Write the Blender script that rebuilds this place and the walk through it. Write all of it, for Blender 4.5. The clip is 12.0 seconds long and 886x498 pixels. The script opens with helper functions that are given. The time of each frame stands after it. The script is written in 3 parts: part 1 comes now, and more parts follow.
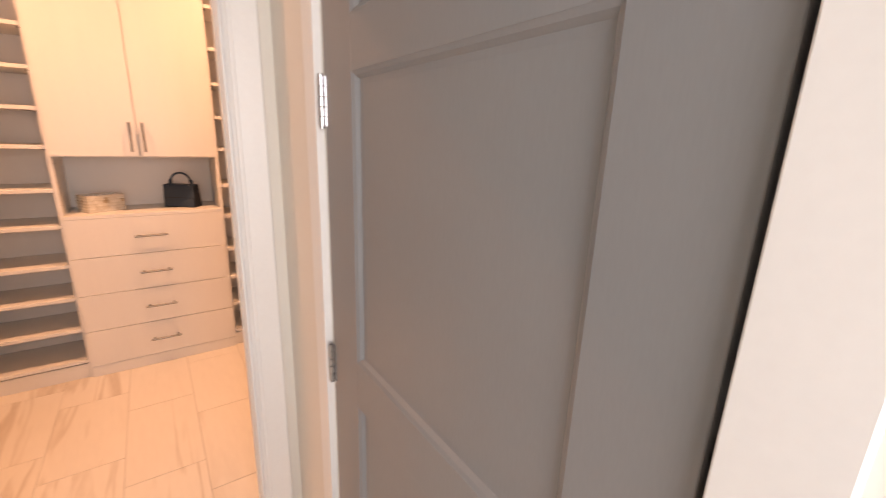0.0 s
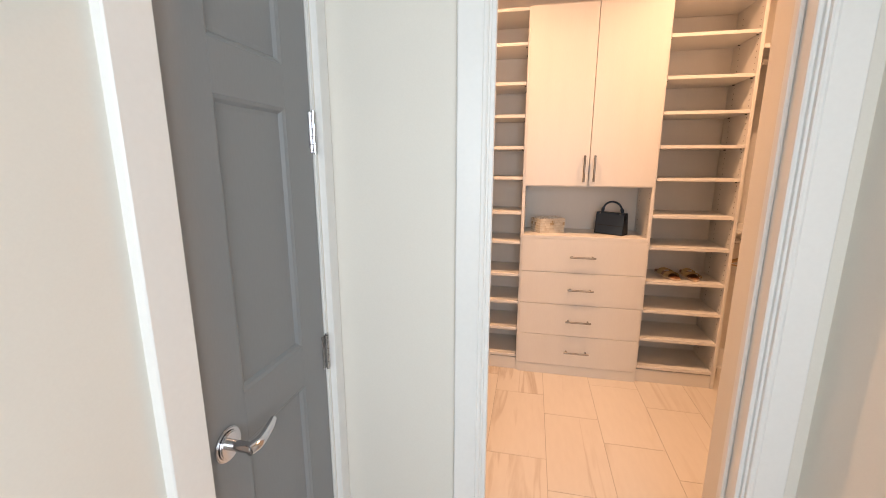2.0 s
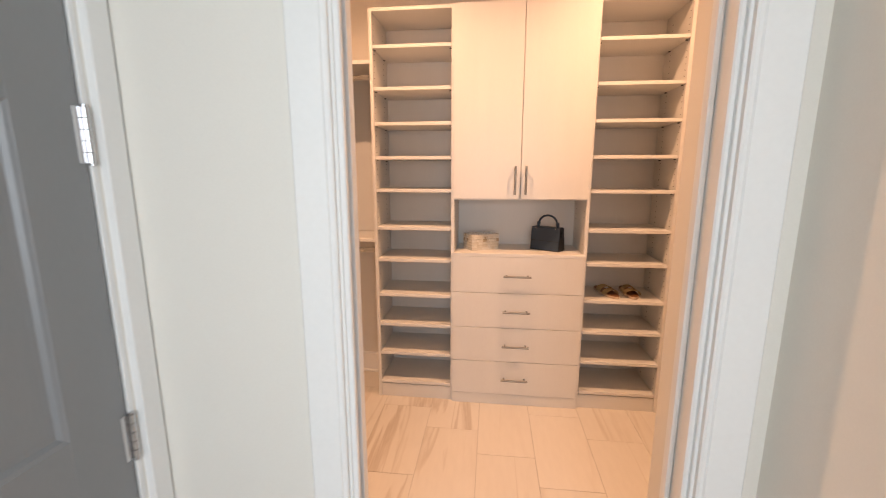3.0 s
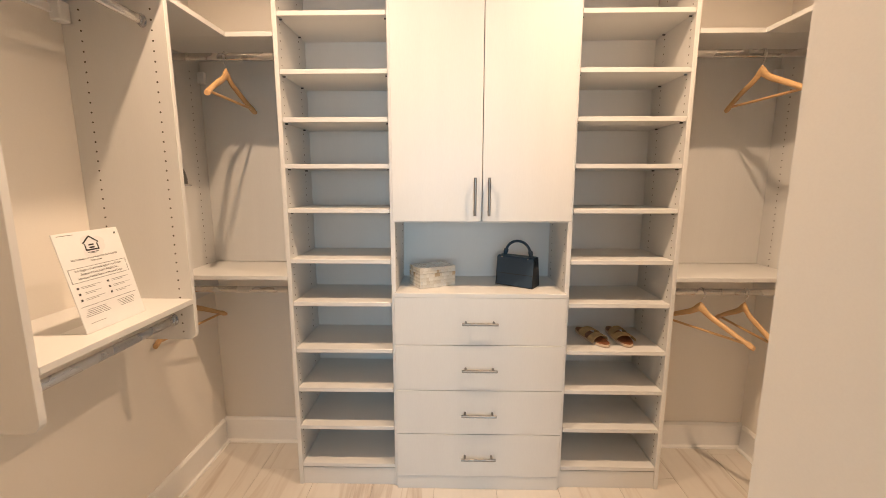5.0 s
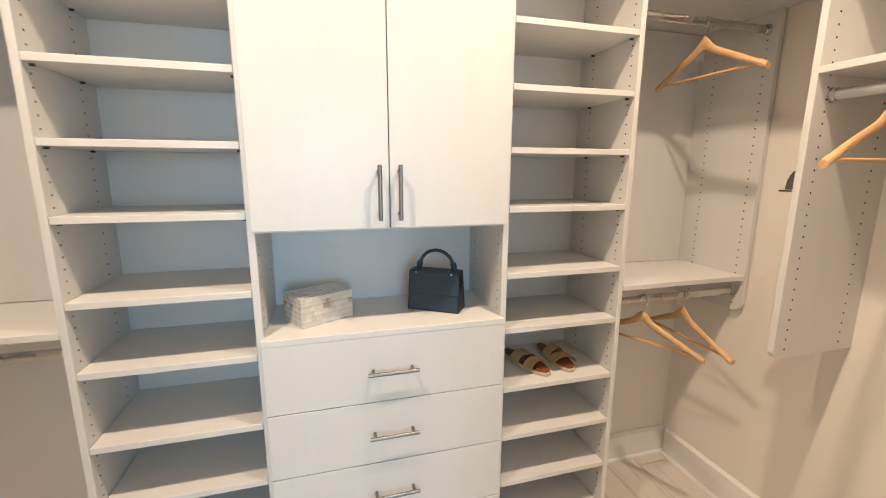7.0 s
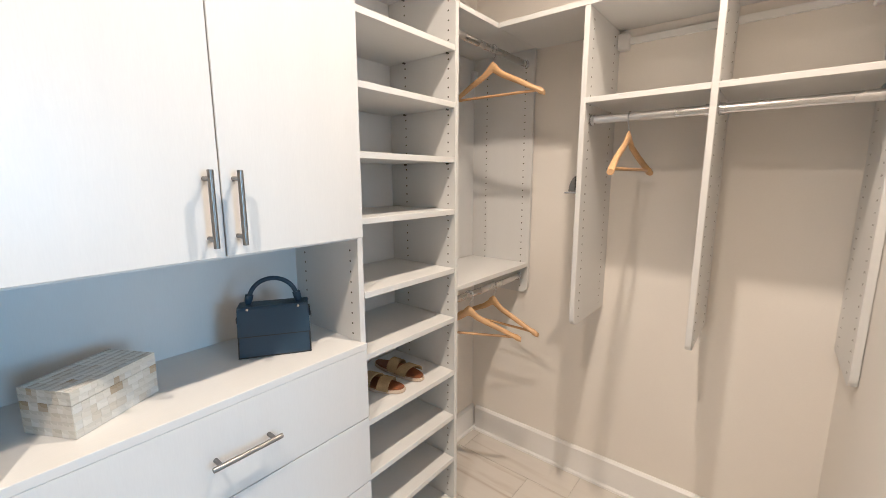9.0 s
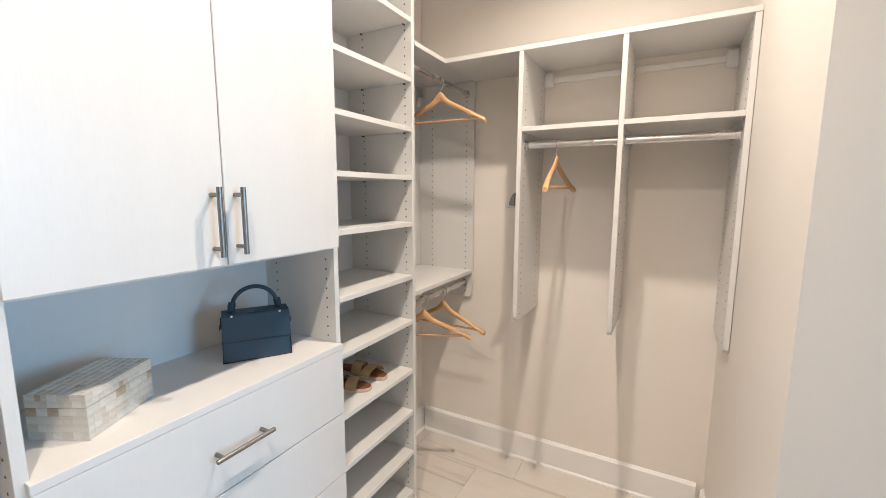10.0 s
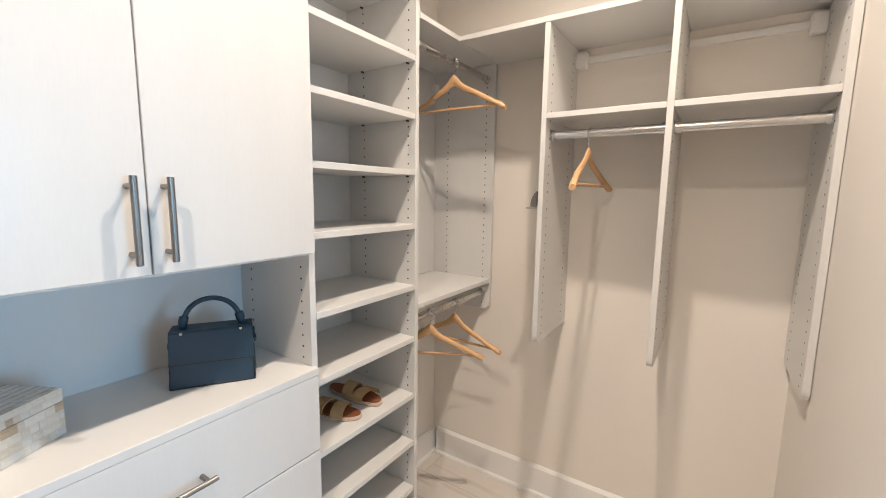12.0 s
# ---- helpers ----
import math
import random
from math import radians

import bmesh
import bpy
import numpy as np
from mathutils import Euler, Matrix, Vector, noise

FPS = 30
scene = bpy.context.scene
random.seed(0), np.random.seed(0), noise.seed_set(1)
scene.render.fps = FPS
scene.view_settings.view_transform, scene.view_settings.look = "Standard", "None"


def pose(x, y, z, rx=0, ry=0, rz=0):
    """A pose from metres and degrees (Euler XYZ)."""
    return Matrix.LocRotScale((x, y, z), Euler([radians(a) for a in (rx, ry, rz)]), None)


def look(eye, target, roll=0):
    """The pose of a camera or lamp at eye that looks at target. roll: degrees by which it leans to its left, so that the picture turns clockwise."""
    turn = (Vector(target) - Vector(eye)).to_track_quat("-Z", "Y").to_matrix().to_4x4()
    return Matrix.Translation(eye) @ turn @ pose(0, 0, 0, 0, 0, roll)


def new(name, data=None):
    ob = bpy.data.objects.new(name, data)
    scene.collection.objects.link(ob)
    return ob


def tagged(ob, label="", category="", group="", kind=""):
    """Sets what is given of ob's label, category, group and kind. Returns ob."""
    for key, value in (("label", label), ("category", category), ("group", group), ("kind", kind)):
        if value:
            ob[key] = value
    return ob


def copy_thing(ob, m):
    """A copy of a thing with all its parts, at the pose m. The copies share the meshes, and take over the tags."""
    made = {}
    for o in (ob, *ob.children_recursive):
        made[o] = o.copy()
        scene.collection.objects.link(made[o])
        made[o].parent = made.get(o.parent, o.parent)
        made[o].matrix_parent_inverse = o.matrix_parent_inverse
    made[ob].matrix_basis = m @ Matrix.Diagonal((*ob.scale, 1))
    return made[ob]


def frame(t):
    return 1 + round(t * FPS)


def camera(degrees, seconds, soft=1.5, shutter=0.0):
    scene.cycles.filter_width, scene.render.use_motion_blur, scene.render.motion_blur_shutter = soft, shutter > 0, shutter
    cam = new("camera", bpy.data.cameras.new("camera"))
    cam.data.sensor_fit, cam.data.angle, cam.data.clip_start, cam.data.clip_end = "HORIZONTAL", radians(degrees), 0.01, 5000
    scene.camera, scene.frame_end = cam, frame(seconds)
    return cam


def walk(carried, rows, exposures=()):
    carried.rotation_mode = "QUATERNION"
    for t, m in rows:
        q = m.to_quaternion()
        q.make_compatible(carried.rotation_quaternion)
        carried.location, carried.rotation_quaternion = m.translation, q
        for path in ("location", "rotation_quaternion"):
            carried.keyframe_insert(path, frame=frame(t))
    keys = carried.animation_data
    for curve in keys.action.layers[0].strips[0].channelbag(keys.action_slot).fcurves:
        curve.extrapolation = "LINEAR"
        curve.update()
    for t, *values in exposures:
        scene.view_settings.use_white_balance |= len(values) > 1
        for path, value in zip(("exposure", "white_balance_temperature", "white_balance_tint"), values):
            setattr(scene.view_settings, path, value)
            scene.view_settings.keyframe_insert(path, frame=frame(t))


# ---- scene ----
cam = camera(94.2, 12.0, soft=0.65, shutter=0.25)
PATH = [
    (0, (0.038, -2.928, 1.429), (1.158, -1.352, 0.919), 2.0),
    (0.5, (-0.023, -2.968, 1.415), (0.612, -1.132, 0.939), 1.8),
    (1, (-0.149, -2.895, 1.428), (0.036, -0.957, 0.971), 1.1),
    (1.5, (-0.305, -2.796, 1.428), (-0.496, -0.852, 0.998), 0.5),
    (2, (-0.334, -2.698, 1.423), (-0.744, -0.784, 1.013), 0.1),
    (2.5, (-0.253, -2.544, 1.441), (-0.654, -0.624, 1.054), 0.1),
    (3, (-0.16, -2.388, 1.432), (-0.388, -0.435, 1.067), 0.0),
    (3.5, (-0.134, -2.219, 1.434), (-0.203, -0.248, 1.1), 0.4),
    (5.5, (-0.126, -1.605, 1.455), (-0.148, 0.37, 1.137), -0.3),
    (6, (-0.158, -1.448, 1.459), (0.002, 0.521, 1.143), 0.2),
    (6.5, (-0.174, -1.326, 1.459), (0.149, 0.617, 1.109), 0.1),
    (7, (-0.174, -1.213, 1.452), (0.354, 0.679, 1.078), 0.2),
    (7.5, (-0.115, -1.078, 1.467), (0.686, 0.714, 1.085), 0.5),
    (9.5, (-0.504, -0.905, 1.447), (1.166, 0.153, 1.141), -0.1),
    (10, (-0.602, -0.911, 1.456), (1.138, 0.038, 1.186), 0.2),
    (10.5, (-0.686, -0.875, 1.465), (1.069, 0.047, 1.204), 0.4),
    (11, (-0.673, -0.856, 1.45), (1.076, 0.079, 1.194), 0.6),
    (11.5, (-0.512, -0.871, 1.453), (1.204, 0.124, 1.202), 0.7),
    (12, (-0.334, -0.876, 1.444), (1.32, 0.216, 1.178), 0.8),
]
EXPOSURES = [(0, -0.22, 8800, 45), (0.6, -0.12, 7500, 30), (1.5, -0.15, 7250, 28), (2.5, -0.28, 7350, 31), (3.5, -0.26, 7300, 31), (5.3, -0.07, 5300, 6), (7.5, 0.05, 4850, 3), (9.5, 0.09, 4350, 2), (11.3, 0.08, 4350, 2), (12, 0.03, 4400, 2)]
walk(cam, [(t, look(eye, target, roll)) for t, eye, target, roll in PATH], EXPOSURES)

# ---- light ----
world = bpy.data.worlds.new("world")
scene.world = world
world.use_nodes = True
wn = world.node_tree.nodes
sky = wn.new("ShaderNodeTexSky")
sky.sky_type, sky.sun_disc = "NISHITA", False
sky.sun_elevation, sky.sun_rotation = radians(40), radians(150)
wn["Background"].inputs["Strength"].default_value = 0.1
world.node_tree.links.new(sky.outputs["Color"], wn["Background"].inputs["Color"])

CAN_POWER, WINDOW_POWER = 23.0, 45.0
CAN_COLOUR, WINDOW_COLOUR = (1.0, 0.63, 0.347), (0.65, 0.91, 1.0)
CANS = [(-0.7, -0.63), (0.57, -0.6)]
CEILING = 2.74


def area_lamp(name, m, colour, power, sx, sy, shape="RECTANGLE", spread=180):
    data = bpy.data.lights.new(name, "AREA")
    data.shape, data.size, data.size_y = shape, sx, sy
    data.energy, data.color, data.spread = power, colour, radians(spread)
    ob = new(name, data)
    ob.matrix_world = m
    return ob


for lx, ly in CANS:
    area_lamp("can_lamp", pose(lx, ly, CEILING - 0.012), CAN_COLOUR, CAN_POWER, 0.06, 0.06, "DISK", 145)
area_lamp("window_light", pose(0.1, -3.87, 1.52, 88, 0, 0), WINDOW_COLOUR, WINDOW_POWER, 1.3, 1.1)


# ---- materials ----
def mat(name, colour, rough=0.5, metal=0.0, vary=0.04, scale=6.0, grain=120.0, bump=0.05, stretch=(1, 1, 1), coat=0.0, spec=0.5, piece=0.0):
    m = bpy.data.materials.new(name)
    m.use_nodes = True
    t = m.node_tree
    n, link = t.nodes, t.links.new
    b = n["Principled BSDF"]
    b.inputs["Metallic"].default_value = metal
    b.inputs["Coat Weight"].default_value = coat
    b.inputs["Specular IOR Level"].default_value = spec
    co = n.new("ShaderNodeTexCoord")
    mp = n.new("ShaderNodeMapping")
    mp.inputs["Scale"].default_value = stretch
    link(co.outputs["Object"], mp.inputs["Vector"])
    big, fine = n.new("ShaderNodeTexNoise"), n.new("ShaderNodeTexNoise")
    big.inputs["Scale"].default_value, fine.inputs["Scale"].default_value = scale, grain
    big.inputs["Detail"].default_value, fine.inputs["Detail"].default_value = 3, 4
    for x in (big, fine):
        link(mp.outputs["Vector"], x.inputs["Vector"])
    add = n.new("ShaderNodeMath")
    add.operation = "ADD"
    link(big.outputs["Fac"], add.inputs[0])
    link(fine.outputs["Fac"], add.inputs[1])
    source = add.outputs[0]
    if piece:
        info = n.new("ShaderNodeObjectInfo")
        mul = n.new("ShaderNodeMath")
        mul.operation, mul.inputs[1].default_value = "MULTIPLY_ADD", piece
        link(info.outputs["Random"], mul.inputs[0])
        link(source, mul.inputs[2])
        source = mul.outputs[0]
    ramp = n.new("ShaderNodeMapRange")
    ramp.inputs["From Min"].default_value, ramp.inputs["From Max"].default_value = 0.6, 1.4 + piece
    ramp.inputs["To Min"].default_value, ramp.inputs["To Max"].default_value = 1 - vary, 1 + vary
    link(source, ramp.inputs["Value"])
    mix = n.new("ShaderNodeVectorMath")
    mix.operation = "SCALE"
    mix.inputs[0].default_value = colour
    link(ramp.outputs["Result"], mix.inputs["Scale"])
    link(mix.outputs["Vector"], b.inputs["Base Color"])
    rr = n.new("ShaderNodeMapRange")
    rr.inputs["From Min"].default_value, rr.inputs["From Max"].default_value = 0.3, 0.7
    rr.inputs["To Min"].default_value, rr.inputs["To Max"].default_value = rough * 0.88, min(1, rough * 1.12)
    link(big.outputs["Fac"], rr.inputs["Value"])
    link(rr.outputs["Result"], b.inputs["Roughness"])
    bp = n.new("ShaderNodeBump")
    bp.inputs["Strength"].default_value, bp.inputs["Distance"].default_value = bump, 0.002
    link(fine.outputs["Fac"], bp.inputs["Height"])
    link(bp.outputs["Normal"], b.inputs["Normal"])
    return m


def tile_material():
    """Pale porcelain with long tan and grey veins along y, each tile cut from another part of the slab."""
    m = mat("porcelain_tile", (0.66, 0.62, 0.56), 0.32, 0, 0.05, 3.0, 40, 0.02, (1, 0.25, 1), piece=0.25)
    t = m.node_tree
    n, link = t.nodes, t.links.new
    b = n["Principled BSDF"]
    base = b.inputs["Base Color"].links[0].from_socket
    co, info = n.new("ShaderNodeTexCoord"), n.new("ShaderNodeObjectInfo")
    off = n.new("ShaderNodeVectorMath")
    off.operation = "SCALE"
    off.inputs[0].default_value = (37, 11, 5)
    link(info.outputs["Random"], off.inputs["Scale"])
    mp = n.new("ShaderNodeMapping")
    mp.inputs["Scale"].default_value = (1, 0.09, 1)
    mp.inputs["Rotation"].default_value = (0, 0, 0.05)
    link(co.outputs["Object"], mp.inputs["Vector"])
    add = n.new("ShaderNodeVectorMath")
    link(mp.outputs["Vector"], add.inputs[0])
    link(off.outputs["Vector"], add.inputs[1])
    vein = n.new("ShaderNodeTexNoise")
    vein.inputs["Scale"].default_value, vein.inputs["Detail"].default_value = 7.5, 5
    vein.inputs["Distortion"].default_value = 0.6
    link(add.outputs["Vector"], vein.inputs["Vector"])
    ramp = n.new("ShaderNodeValToRGB")
    e = ramp.color_ramp.elements
    e[0].position, e[0].color = 0.47, (0, 0, 0, 1)
    e[1].position, e[1].color = 0.56, (0, 0, 0, 1)
    mid = e.new(0.515)
    mid.color = (1, 1, 1, 1)
    link(vein.outputs["Fac"], ramp.inputs["Fac"])
    patch = n.new("ShaderNodeTexNoise")
    patch.inputs["Scale"].default_value = 2.2
    link(add.outputs["Vector"], patch.inputs["Vector"])
    pr = n.new("ShaderNodeMapRange")
    pr.inputs["From Min"].default_value, pr.inputs["From Max"].default_value = 0.46, 0.66
    pr.inputs["To Max"].default_value = 0.6
    link(patch.outputs["Fac"], pr.inputs["Value"])
    mul = n.new("ShaderNodeMath")
    mul.operation = "MULTIPLY"
    link(ramp.outputs["Color"], mul.inputs[0])
    link(pr.outputs["Result"], mul.inputs[1])
    mix = n.new("ShaderNodeMix")
    mix.data_type = "RGBA"
    mix.inputs["B"].default_value = (0.36, 0.28, 0.21, 1)
    link(mul.outputs[0], mix.inputs["Factor"])
    link(base, mix.inputs["A"])
    link(mix.outputs["Result"], b.inputs["Base Color"])
    return m


WALL = mat("wall_paint", (0.78, 0.74, 0.675), 0.6, 0, 0.02, 2, 260, 0.06)
TRIM = mat("trim_paint", (0.82, 0.81, 0.79), 0.35, 0, 0.02, 3, 90, 0.02)
CEIL = mat("ceiling_paint", (0.8, 0.79, 0.77), 0.8, 0, 0.02, 2, 200, 0.1)
MELAMINE = mat("white_melamine", (0.675, 0.667, 0.645), 0.38, 0, 0.025, 3, 70, 0.05, (6, 6, 0.6))
SHELFMEL = mat("white_melamine_shelf", (0.675, 0.667, 0.645), 0.36, 0, 0.025, 3, 70, 0.05, (0.6, 6, 6))
DOORGREY = mat("grey_door_paint", (0.235, 0.24, 0.247), 0.42, 0, 0.04, 2, 90, 0.05, (3, 3, 0.6))
CHROME = mat("chrome", (0.6, 0.6, 0.62), 0.14, 1, 0.02, 5, 60, 0.01)
NICKEL = mat("brushed_nickel", (0.27, 0.255, 0.235), 0.36, 1, 0.05, 8, 300, 0.08)
RODMETAL = mat("satin_aluminium_rod", (0.6, 0.59, 0.58), 0.27, 1, 0.03, 6, 200, 0.03)
WOOD = mat("beech_wood", (0.57, 0.36, 0.165), 0.42, 0, 0.16, 8, 60, 0.06, (1, 6, 6))
HOLE = mat("pin_hole_dark", (0.09, 0.07, 0.05), 0.9, 0, 0.1)
GROUT = mat("grout", (0.42, 0.39, 0.35), 0.9, 0, 0.08, 10, 200, 0.2)
TILE = tile_material()
BLACK = mat("black_plastic", (0.025, 0.025, 0.027), 0.4, 0, 0.05)
LEATHER = mat("slate_blue_leather", (0.016, 0.037, 0.065), 0.48, 0, 0.1, 10, 420, 0.25)
LEATHERE = mat("leather_edge", (0.006, 0.008, 0.012), 0.45, 0, 0.1, 10, 300, 0.1)
GUN = mat("gunmetal", (0.12, 0.12, 0.13), 0.3, 1, 0.05)
PEARL = mat("mother_of_pearl", (0.62, 0.585, 0.51), 0.28, 0, 0.1, 20, 150, 0.03, coat=0.3, piece=1.2)
pn, plink = PEARL.node_tree.nodes, PEARL.node_tree.links.new
pick, tone = pn.new("ShaderNodeObjectInfo"), pn.new("ShaderNodeValToRGB")
tone.color_ramp.interpolation = "CONSTANT"
for at, c in ((0.0, (0.62, 0.595, 0.53, 1)), (0.4, (0.68, 0.665, 0.61, 1)), (0.7, (0.57, 0.53, 0.45, 1)), (0.85, (0.62, 0.615, 0.58, 1)), (0.955, (0.42, 0.34, 0.23, 1))):
    stop = tone.color_ramp.elements.new(at) if at else tone.color_ramp.elements[0]
    stop.position, stop.color = at, c
tone.color_ramp.elements[-1].position = 1.0
plink(pick.outputs["Random"], tone.inputs["Fac"])
blend = pn.new("ShaderNodeMix")
blend.data_type, blend.blend_type = "RGBA", "MULTIPLY"
blend.inputs["Factor"].default_value = 0.25
plink(tone.outputs["Color"], blend.inputs["A"])
plink(PEARL.node_tree.nodes["Principled BSDF"].inputs["Base Color"].links[0].from_socket, blend.inputs["B"])
plink(blend.outputs["Result"], PEARL.node_tree.nodes["Principled BSDF"].inputs["Base Color"])
RESIN = mat("box_grout", (0.62, 0.595, 0.535), 0.6, 0, 0.05)
SOLE = mat("pale_sole", (0.55, 0.44, 0.33), 0.7, 0, 0.12, 20, 200, 0.2)
INSOLE = mat("brown_leather_insole", (0.19, 0.07, 0.025), 0.5, 0, 0.12, 20, 200, 0.1)
STRAW = mat("woven_raffia", (0.42, 0.3, 0.155), 0.8, 0, 0.25, 40, 500, 0.6)
PAPER = mat("white_card", (0.83, 0.83, 0.82), 0.3, 0, 0.01)
INK = mat("black_ink", (0.02, 0.02, 0.02), 0.6, 0, 0.05)
LENS = bpy.data.materials.new("lamp_lens")
LENS.use_nodes = True
LENS.node_tree.nodes["Principled BSDF"].inputs["Emission Color"].default_value = (*CAN_COLOUR, 1)
LENS.node_tree.nodes["Principled BSDF"].inputs["Emission Strength"].default_value = 6.0

# ---- building helpers ----
ORIGIN = {}


def thing(name, at, label, category, group="", kind=""):
    ob = new(name)
    ob.empty_display_size = 0.05
    ob.location = at
    ORIGIN[ob.name] = Vector(at)
    return tagged(ob, label, category, group, kind)


def finish(bm, name, material, smooth=False):
    me = bpy.data.meshes.new(name)
    bm.to_mesh(me)
    bm.free()
    me.materials.append(material)
    if smooth:
        for p in me.polygons:
            p.use_smooth = True
        me.set_sharp_from_angle(angle=radians(35))
    return me


def part(name, bm, material, parent, label="", smooth=False, kind=""):
    """One mesh under a thing or a part; bm is in world metres."""
    me = finish(bm, name, material, smooth)
    at = ORIGIN[parent.name]
    me.transform(Matrix.Translation(-at))
    ob = new(name, me)
    ob.parent = parent
    ORIGIN[ob.name] = at
    return tagged(ob, label, "", "", kind)


def solo(name, bm, material, label, category, kind="", smooth=False, group=""):
    """A thing that is one mesh, with its origin at its base."""
    me = finish(bm, name, material, smooth)
    c = [v.co for v in me.vertices]
    lo = Vector([min(p[i] for p in c) for i in range(3)])
    hi = Vector([max(p[i] for p in c) for i in range(3)])
    at = Vector(((lo.x + hi.x) / 2, (lo.y + hi.y) / 2, lo.z))
    me.transform(Matrix.Translation(-at))
    ob = new(name, me)
    ob.location = at
    ORIGIN[ob.name] = at
    return tagged(ob, label, category, group, kind)


def join(bm, tmp, m=None):
    me = bpy.data.meshes.new("tmp")
    if m is not None:
        bmesh.ops.transform(tmp, matrix=m, verts=tmp.verts)
    tmp.to_mesh(me)
    tmp.free()
    bm.from_mesh(me)
    bpy.data.meshes.remove(me)


def box(x0, x1, y0, y1, z0, z1, bevel=0.0012, bm=None, seg=1):
    tmp = bmesh.new()
    bmesh.ops.create_cube(tmp, size=1)
    for v in tmp.verts:
        v.co = Vector(((x0 + x1) / 2 + v.co.x * (x1 - x0), (y0 + y1) / 2 + v.co.y * (y1 - y0), (z0 + z1) / 2 + v.co.z * (z1 - z0)))
    if bevel:
        bmesh.ops.bevel(tmp, geom=tmp.edges[:], offset=bevel, segments=seg, affect="EDGES")
    if bm is None:
        return tmp
    join(bm, tmp)
    return bm


def rod(a, b, r, bm=None, seg=20, flat=1.0, bevel=0.0):
    """A round bar from a to b; flat squeezes it across its second axis."""
    a, b = Vector(a), Vector(b)
    tmp = bmesh.new()
    bmesh.ops.create_cone(tmp, cap_ends=True, segments=seg, radius1=r, radius2=r, depth=(b - a).length)
    if bevel:
        caps = [e for e in tmp.edges if all(abs(abs(v.co.z) - (b - a).length / 2) < 1e-6 for v in e.verts)]
        bmesh.ops.bevel(tmp, geom=caps, offset=bevel, segments=2, affect="EDGES")
    m = Matrix.Translation((a + b) / 2) @ (b - a).to_track_quat("Z", "Y").to_matrix().to_4x4() @ Matrix.Diagonal((flat, 1, 1, 1))
    bmesh.ops.transform(tmp, matrix=m, verts=tmp.verts)
    if bm is None:
        return tmp
    join(bm, tmp)
    return bm


def prism(outline, axis, lo, hi, bevel=0.0, bm=None, seg=1):
    """An outline of (a, b) pairs drawn across one axis and thick from lo to hi along it."""
    tmp = bmesh.new()
    put = {"x": lambda a, b, h: (h, a, b), "y": lambda a, b, h: (a, h, b), "z": lambda a, b, h: (a, b, h)}[axis]
    low = [tmp.verts.new(put(a, b, lo)) for a, b in outline]
    high = [tmp.verts.new(put(a, b, hi)) for a, b in outline]
    tmp.faces.new(low)
    tmp.faces.new(high)
    for i in range(len(outline)):
        j = (i + 1) % len(outline)
        tmp.faces.new((low[i], low[j], high[j], high[i]))
    bmesh.ops.recalc_face_normals(tmp, faces=tmp.faces)
    if bevel:
        rim = [e for e in tmp.edges if not any(len(f.verts) == 4 and len(g.verts) == 4 for f in e.link_faces for g in e.link_faces if f != g)]
        bmesh.ops.bevel(tmp, geom=rim, offset=bevel, segments=seg, affect="EDGES")
    if bm is None:
        return tmp
    join(bm, tmp)
    return bm


def tube(points, r, bm=None, seg=10, ends=True, taper=None):
    """A round tube swept along points."""
    tmp = bmesh.new()
    pts = [Vector(p) for p in points]
    rings, up = [], Vector((0, 0, 1))
    for i, p in enumerate(pts):
        d = (pts[min(i + 1, len(pts) - 1)] - pts[max(i - 1, 0)]).normalized()
        if abs(d.dot(up)) > 0.95:
            up = Vector((1, 0, 0)) if abs(d.x) < 0.9 else Vector((0, 1, 0))
        s = d.cross(up).normalized()
        u = s.cross(d).normalized()
        up = u
        rr = taper[i] if taper else r
        rings.append([tmp.verts.new(p + rr * (math.cos(k * math.tau / seg) * s + math.sin(k * math.tau / seg) * u)) for k in range(seg)])
    for a, b in zip(rings, rings[1:]):
        for k in range(seg):
            tmp.faces.new((a[k], a[(k + 1) % seg], b[(k + 1) % seg], b[k]))
    if ends:
        tmp.faces.new(rings[0])
        tmp.faces.new(rings[-1][::-1])
    bmesh.ops.recalc_face_normals(tmp, faces=tmp.faces)
    if bm is None:
        return tmp
    join(bm, tmp)
    return bm


def discs(centres, normal, r):
    """Small round marks, each a shallow six-sided plug, joined into one mesh."""
    verts, faces = [], []
    q = Vector(normal).to_track_quat("Z", "Y")
    for c in centres:
        k = len(verts)
        for h in (-0.001, 0.0004):
            verts += [Vector(c) + q @ Vector((r * math.cos(a * math.tau / 8), r * math.sin(a * math.tau / 8), h)) for a in range(8)]
        faces.append([k + 8 + a for a in range(8)])
        faces += [(k + a, k + (a + 1) % 8, k + 8 + (a + 1) % 8, k + 8 + a) for a in range(8)]
    bm = bmesh.new()
    me = bpy.data.meshes.new("tmp")
    me.from_pydata(verts, [], faces)
    bm.from_mesh(me)
    bpy.data.meshes.remove(me)
    return bm


# ---- the structure ----
XL, XR, YB = -1.40, 1.468, 0.361          # closet walls
YF, YD0, YD1 = -1.136, -1.53, -1.634       # closet front wall, and the doorway wall's two faces
DX0, DX1 = -0.444, 0.236                   # doorway between its jambs
HX0, HX1, HY = -0.887, 0.356, -3.14         # vestibule
RETURN = 0.37
TOP = 2.1                                  # head of the doorway


def wall(name, *boxes):
    bm = bmesh.new()
    for b in boxes:
        box(*b, bevel=0, bm=bm)
    return solo(name, bm, WALL, "smooth painted drywall in a light greige", "wall", "structure")


